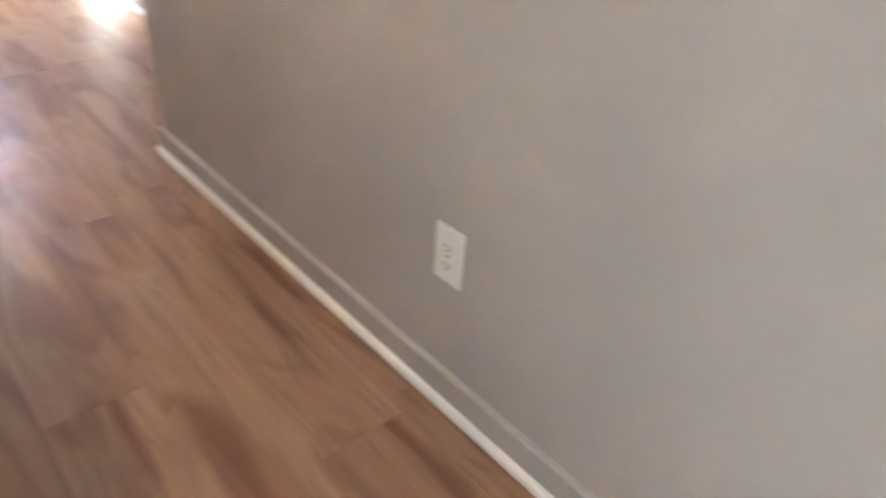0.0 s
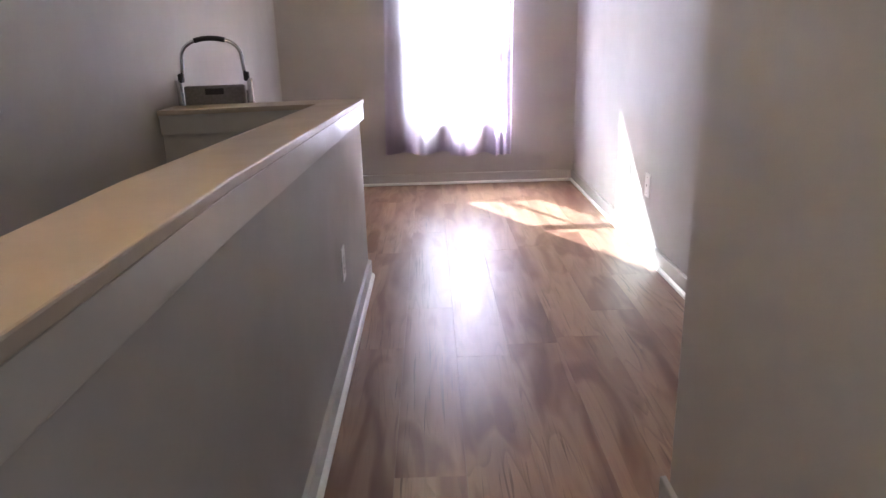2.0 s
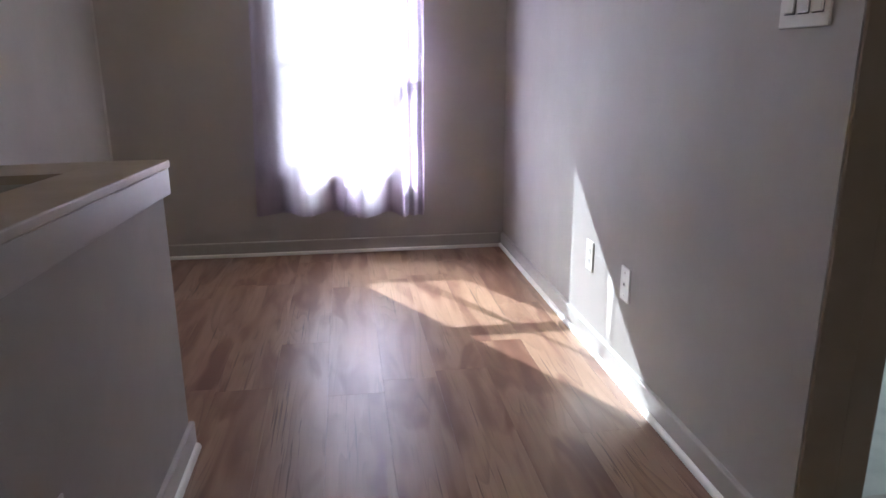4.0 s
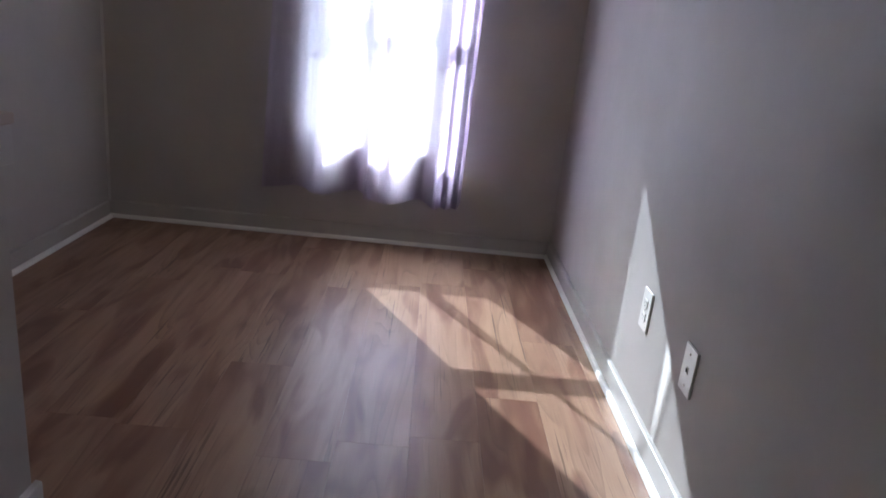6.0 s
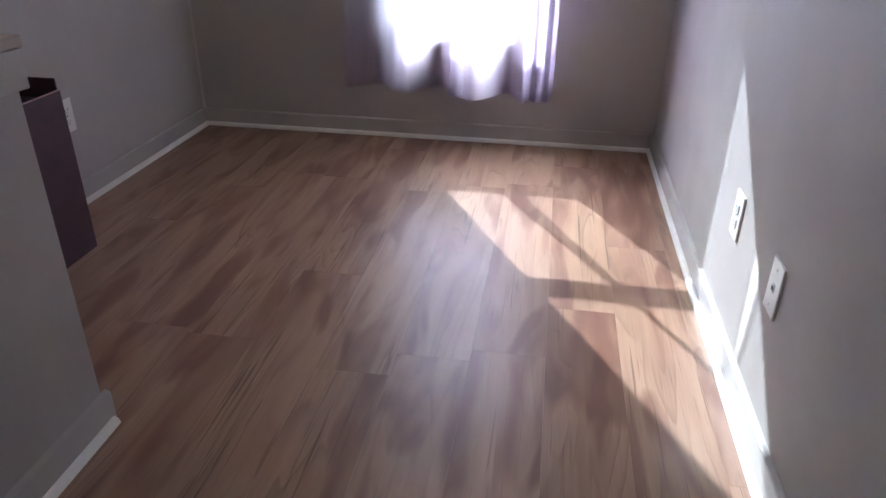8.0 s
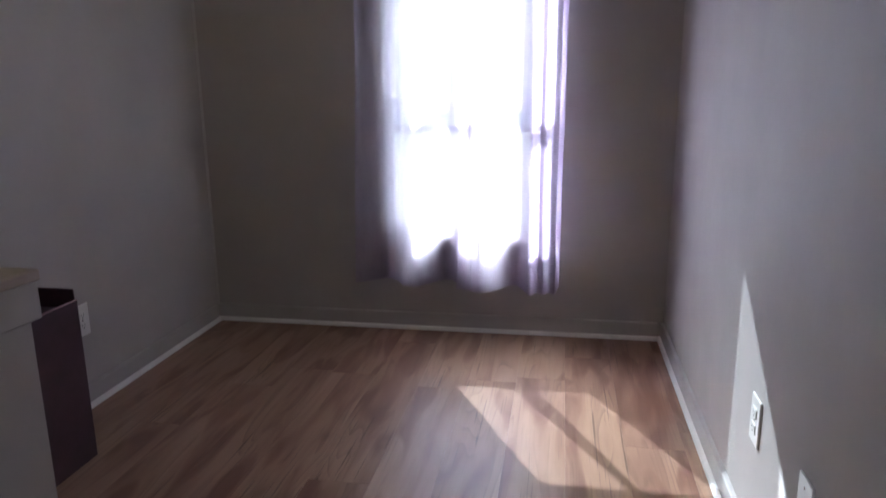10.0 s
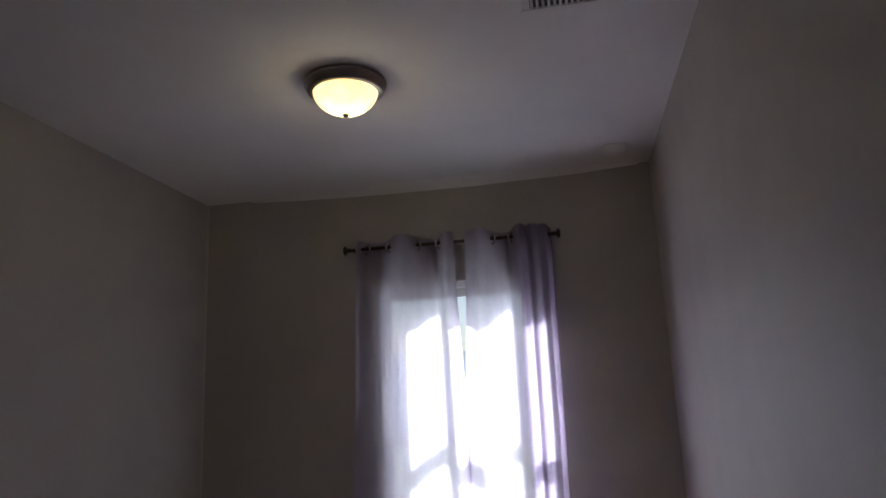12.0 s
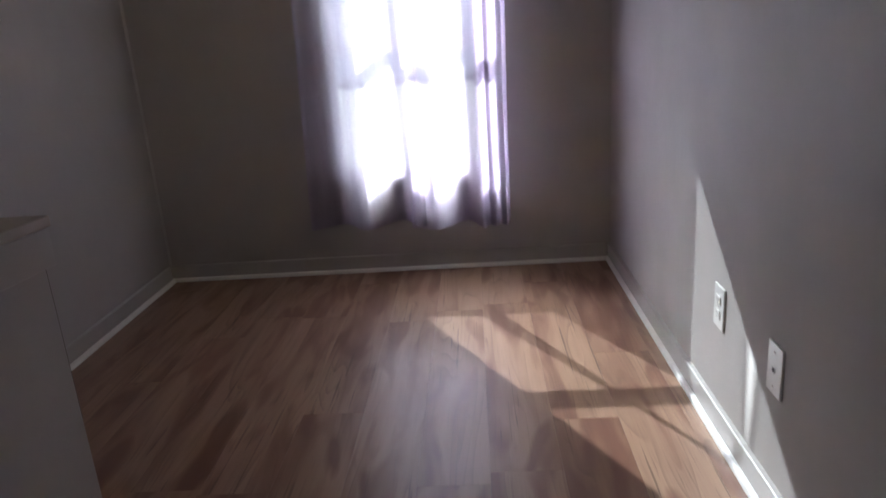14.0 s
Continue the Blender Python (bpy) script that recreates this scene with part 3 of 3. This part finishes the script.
vent = thing("ceiling_vent", (-0.348, -1.582, CEILING), "white metal ceiling register with narrow slats", "vent")
part("frame", boxes((-0.145, 0.145, -0.095, -0.075, -0.008, 0, 0.002), (-0.145, 0.145, 0.075, 0.095, -0.008, 0, 0.002),
                    (-0.145, -0.120, -0.075, 0.075, -0.008, 0, 0.002), (0.120, 0.145, -0.075, 0.075, -0.008, 0, 0.002)), CEIL, vent)
part("backing", boxes((-0.120, 0.120, -0.075, 0.075, -0.002, -0.001)), SLOT, vent, "dark duct opening")
slat = boxes((-0.0035, 0.0035, -0.075, 0.075, -0.008, -0.0025, 0.001))
slat_mesh = mesh_of("slat", slat, CEIL)
for k in range(15):
    s = new("slat", slat_mesh)
    s.parent = vent
    s.matrix_local = pose(-0.112 + k * 0.016, 0, 0, 0, 25, 0)


# ---- wall plates: built facing -x at the origin ----
def plate_bm(w, h, t=0.006):
    return boxes((-t, 0, -w / 2, w / 2, -h / 2, h / 2, 0.003, 2))


def outlet(name, m, label, style="duplex"):
    root = new(name)
    root.empty_display_size = 0.05
    root.matrix_world = m
    tagged(root, label, "wall plate", "wall plates")
    part("plate", plate_bm(0.077, 0.124), PLATE, root)
    if style == "duplex":
        for dz in (-0.0205, 0.0205):
            bm = boxes((-0.0085, -0.006, -0.0165, 0.0165, dz - 0.0135, dz + 0.0135, 0.0011))
            face = part("socket", bm, PLATE, root)
            part("slot", boxes((-0.0088, -0.0084, -0.0085, -0.0060, dz - 0.002, dz + 0.007), (-0.0088, -0.0084, 0.0060, 0.0085, dz - 0.002, dz + 0.006),
                               (-0.0088, -0.0084, -0.0025, 0.0025, dz - 0.010, dz - 0.0055)), SLOT, face)
        part("screw", lathe(bmesh.new(), [(0.0035, 0), (0.0035, 0.001), (0.001, 0.0015)], 12), STEEL, root).matrix_local = pose(-0.006, 0, 0, 0, -90, 0)
    elif style == "jack":
        jack = part("jack", boxes((-0.008, -0.006, -0.008, 0.008, -0.009, 0.009, 0.0008)), PLATE, root)
        part("socket_hole", boxes((-0.0086, -0.0080, -0.005, 0.005, -0.006, 0.005)), SLOT, jack, "dark socket hole")
        for dz in (-0.042, 0.042):
            part("screw", lathe(bmesh.new(), [(0.0035, 0), (0.0035, 0.001), (0.001, 0.0015)], 12), STEEL, root).matrix_local = pose(-0.006, 0, dz, 0, -90, 0)
    return root


outlet("power_outlet", pose(RIGHT, -1.572, 0.371), "white duplex power outlet in the sunlit wall")
outlet("jack_plate", pose(RIGHT, -1.941, 0.367), "white wall plate with one small jack", "jack")
outlet("power_outlet", pose(LEFT, -1.043, 0.343, 0, 0, 180), "white duplex power outlet beside the maroon box")
outlet("power_outlet", pose(HALF_FACE - SKEW * 0.9, -3.090, 0.366, 0, 0, 180), "white duplex power outlet on the half wall")
outlet("power_outlet", pose(HALL_RIGHT, -5.485, 0.368), "white duplex power outlet on the hall wall")

sw = new("switch_plate")
sw.matrix_world = pose(RIGHT, -2.758, 1.257)
tagged(sw, "white glossy plate with three rocker switches", "light switch")
part("plate", plate_bm(0.166, 0.124), PLATE, sw)
for k in (-1, 0, 1):
    bm = boxes((-0.0105, -0.005, -0.0165, 0.0165, -0.033, 0.033, 0.0015))
    r = part("rocker", bm, PLATE, sw, "white rocker switch")
    r.matrix_local = pose(0, k * 0.046, 0, 0, 3, 0)
    part("gap", boxes((-0.0064, -0.0060, k * 0.046 - 0.0185, k * 0.046 + 0.0185, -0.035, 0.035)), SLOT, sw, "dark seam round the rocker")


# ---- step stool standing folded behind the half wall ----
def step_stool(m):
    root = new("step_stool")
    root.matrix_world = m
    tagged(root, "folded chrome step stool with a black grip handle", "step stool")
    w = 0.146
    arc = []
    for k in range(25):
        t = math.pi * k / 24
        arc.append((-math.cos(t) * (w - 0.012) if abs(math.cos(t)) < 0.999 else -math.copysign(w - 0.012, math.cos(t)), 0.0, 1.052 + 0.112 * math.sin(t) ** 0.62))
    pts = [(-w + 0.004, 0, 0.985)] + arc + [(w - 0.004, 0, 0.985)]
    part("handle_loop", tube(bmesh.new(), pts, 0.0080, 14), CHROME, root, "chrome tube loop", True)
    grip = [(x, y, z) for x, y, z in arc if abs(x) < 0.072]
    part("grip", tube(bmesh.new(), grip, 0.0112, 16), BLACK, root, "black foam grip", True)
    for s in (-1, 1):
        part("joint", boxes((s * w - 0.012, s * w + 0.012, -0.017, 0.017, 0.972, 1.014, 0.008, 3)), BLACK, root, "black plastic joint")
        bm = boxes((s * (w + 0.012) - 0.011, s * (w + 0.012) + 0.011, -0.016, 0.016, 0.02, 0.985, 0.005, 2))
        leg = part("leg", bm, CHROME, root, "chrome rail leg")
        part("rubber_foot", boxes((s * (w + 0.012) - 0.014, s * (w + 0.012) + 0.014, -0.019, 0.019, 0.0, 0.03, 0.004)), BLACK, leg, "black rubber foot")
        part("leg", boxes((s * (w - 0.006) - 0.008, s * (w - 0.006) + 0.008, 0.03, 0.052, 0.0, 0.93, 0.004, 2)), CHROME, root, "chrome rail leg")
    for z in (0.30, 0.60):
        part("tread", boxes((-w + 0.012, w - 0.012, -0.028, 0.012, z - 0.11, z + 0.11, 0.008, 2)), TREAD, root, "dark grey folded tread")
    top = part("tread", boxes((-w + 0.010, w - 0.010, -0.026, 0.012, 0.76, 0.957, 0.008, 2)), TREAD, root, "dark grey folded top tread")
    part("hand_slot", boxes((-0.042, 0.042, -0.0275, -0.0255, 0.917, 0.945, 0.001)), BLACK, top, "black hand slot")
    return root


step_stool(pose(-2.115, -2.205, 0.0, 0, 0, 5))


# ---- narrow maroon box by the side wall ----
def board_box(m):
    root = new("storage_box")
    root.matrix_world = m
    tagged(root, "tall narrow maroon board box with an open top", "storage box")
    d, w, h = 0.188, 0.400, 0.542
    t = 0.006
    part("front_panel", boxes((d - t, d, -w / 2, w / 2, 0, h)), MAROON, root)
    part("rim", boxes((d - t, d + 0.0005, -w / 2, w / 2, h, h + 0.003)), EDGE, root, "pale cut top edge")
    part("side_panel", boxes((t, d - t, -w / 2, -w / 2 + t, 0, h)), MAROON, root)
    part("side_panel", boxes((t, d - t, w / 2 - t, w / 2, 0, h + 0.038, 0.002)), MAROON, root)
    part("back_panel", boxes((0, t, -w / 2, w / 2, 0, h + 0.030, 0.002)), MAROON, root)
    part("bottom", boxes((t, d - t, -w / 2 + t, w / 2 - t, 0, t)), MAROON, root)
    part("inner_flap", boxes((t, d - t, -w / 2 + t, w / 2 - t, h - 0.030, h - 0.024)), MAROON, root)
    return root


board_box(pose(LEFT + 0.084, -1.590, 0.001))

# ---- floor: single planks over a dark subfloor ----
floor = setting("floor", boxes((HALF_BACK + 0.01, 0.055, REAR, CORNER_Y, -0.06, -0.009), (LEFT, 0.055, CORNER_Y - 0.05, 0.0, -0.06, -0.0095)), DARKFLOOR,
                "reddish-brown wood-look plank floor with a satin sheen", "floor")
PW, PL = 0.1985, 1.22
PLANK_MESHES = {}


def plank(x0, x1, y0, y1):
    """One board with eased edges, its origin at its middle."""
    key = (round(x1 - x0, 3), round(y1 - y0, 3))
    if key not in PLANK_MESHES:
        w, l = (x1 - x0) / 2 - 0.0001, (y1 - y0) / 2 - 0.0001
        bm = bmesh.new()
        e = 0.0004
        rings = [[bm.verts.new((sx * a, sy * b, z)) for sx, sy in ((-1, -1), (1, -1), (1, 1), (-1, 1))] for a, b, z in ((w, l, -0.008), (w, l, -0.0004), (w - e, l - e, 0.0))]
        for p, q in zip(rings, rings[1:]):
            for k in range(4):
                bm.faces.new((p[k], p[(k + 1) % 4], q[(k + 1) % 4], q[k]))
        bm.faces.new(rings[-1])
        PLANK_MESHES[key] = mesh_of("plank", bm, WOOD)
    ob = new("plank", PLANK_MESHES[key])
    ob.location = ((x0 + x1) / 2, (y0 + y1) / 2, 0)
    ob.parent = floor


rng = random.Random(11)
x1 = -0.0665 + PW
while x1 > LEFT + 0.005:
    x0 = max(x1 - PW, LEFT)
    xe = min(x1, 0.055)
    mid = (x0 + xe) / 2
    start = REAR if -1.48 < mid < -0.55 else (HALL_END if mid > -0.55 else CORNER_Y - 0.05)
    if -1.48 > mid > HALF_BACK:
        start = CORNER_Y - 0.05
    y = start - rng.uniform(0, PL)
    while y < 0:
        a, b = max(y, start), min(y + PL, 0.0)
        if b - a > 0.02:
            plank(x0, xe, a, b)
        y += PL
    x1 -= PW
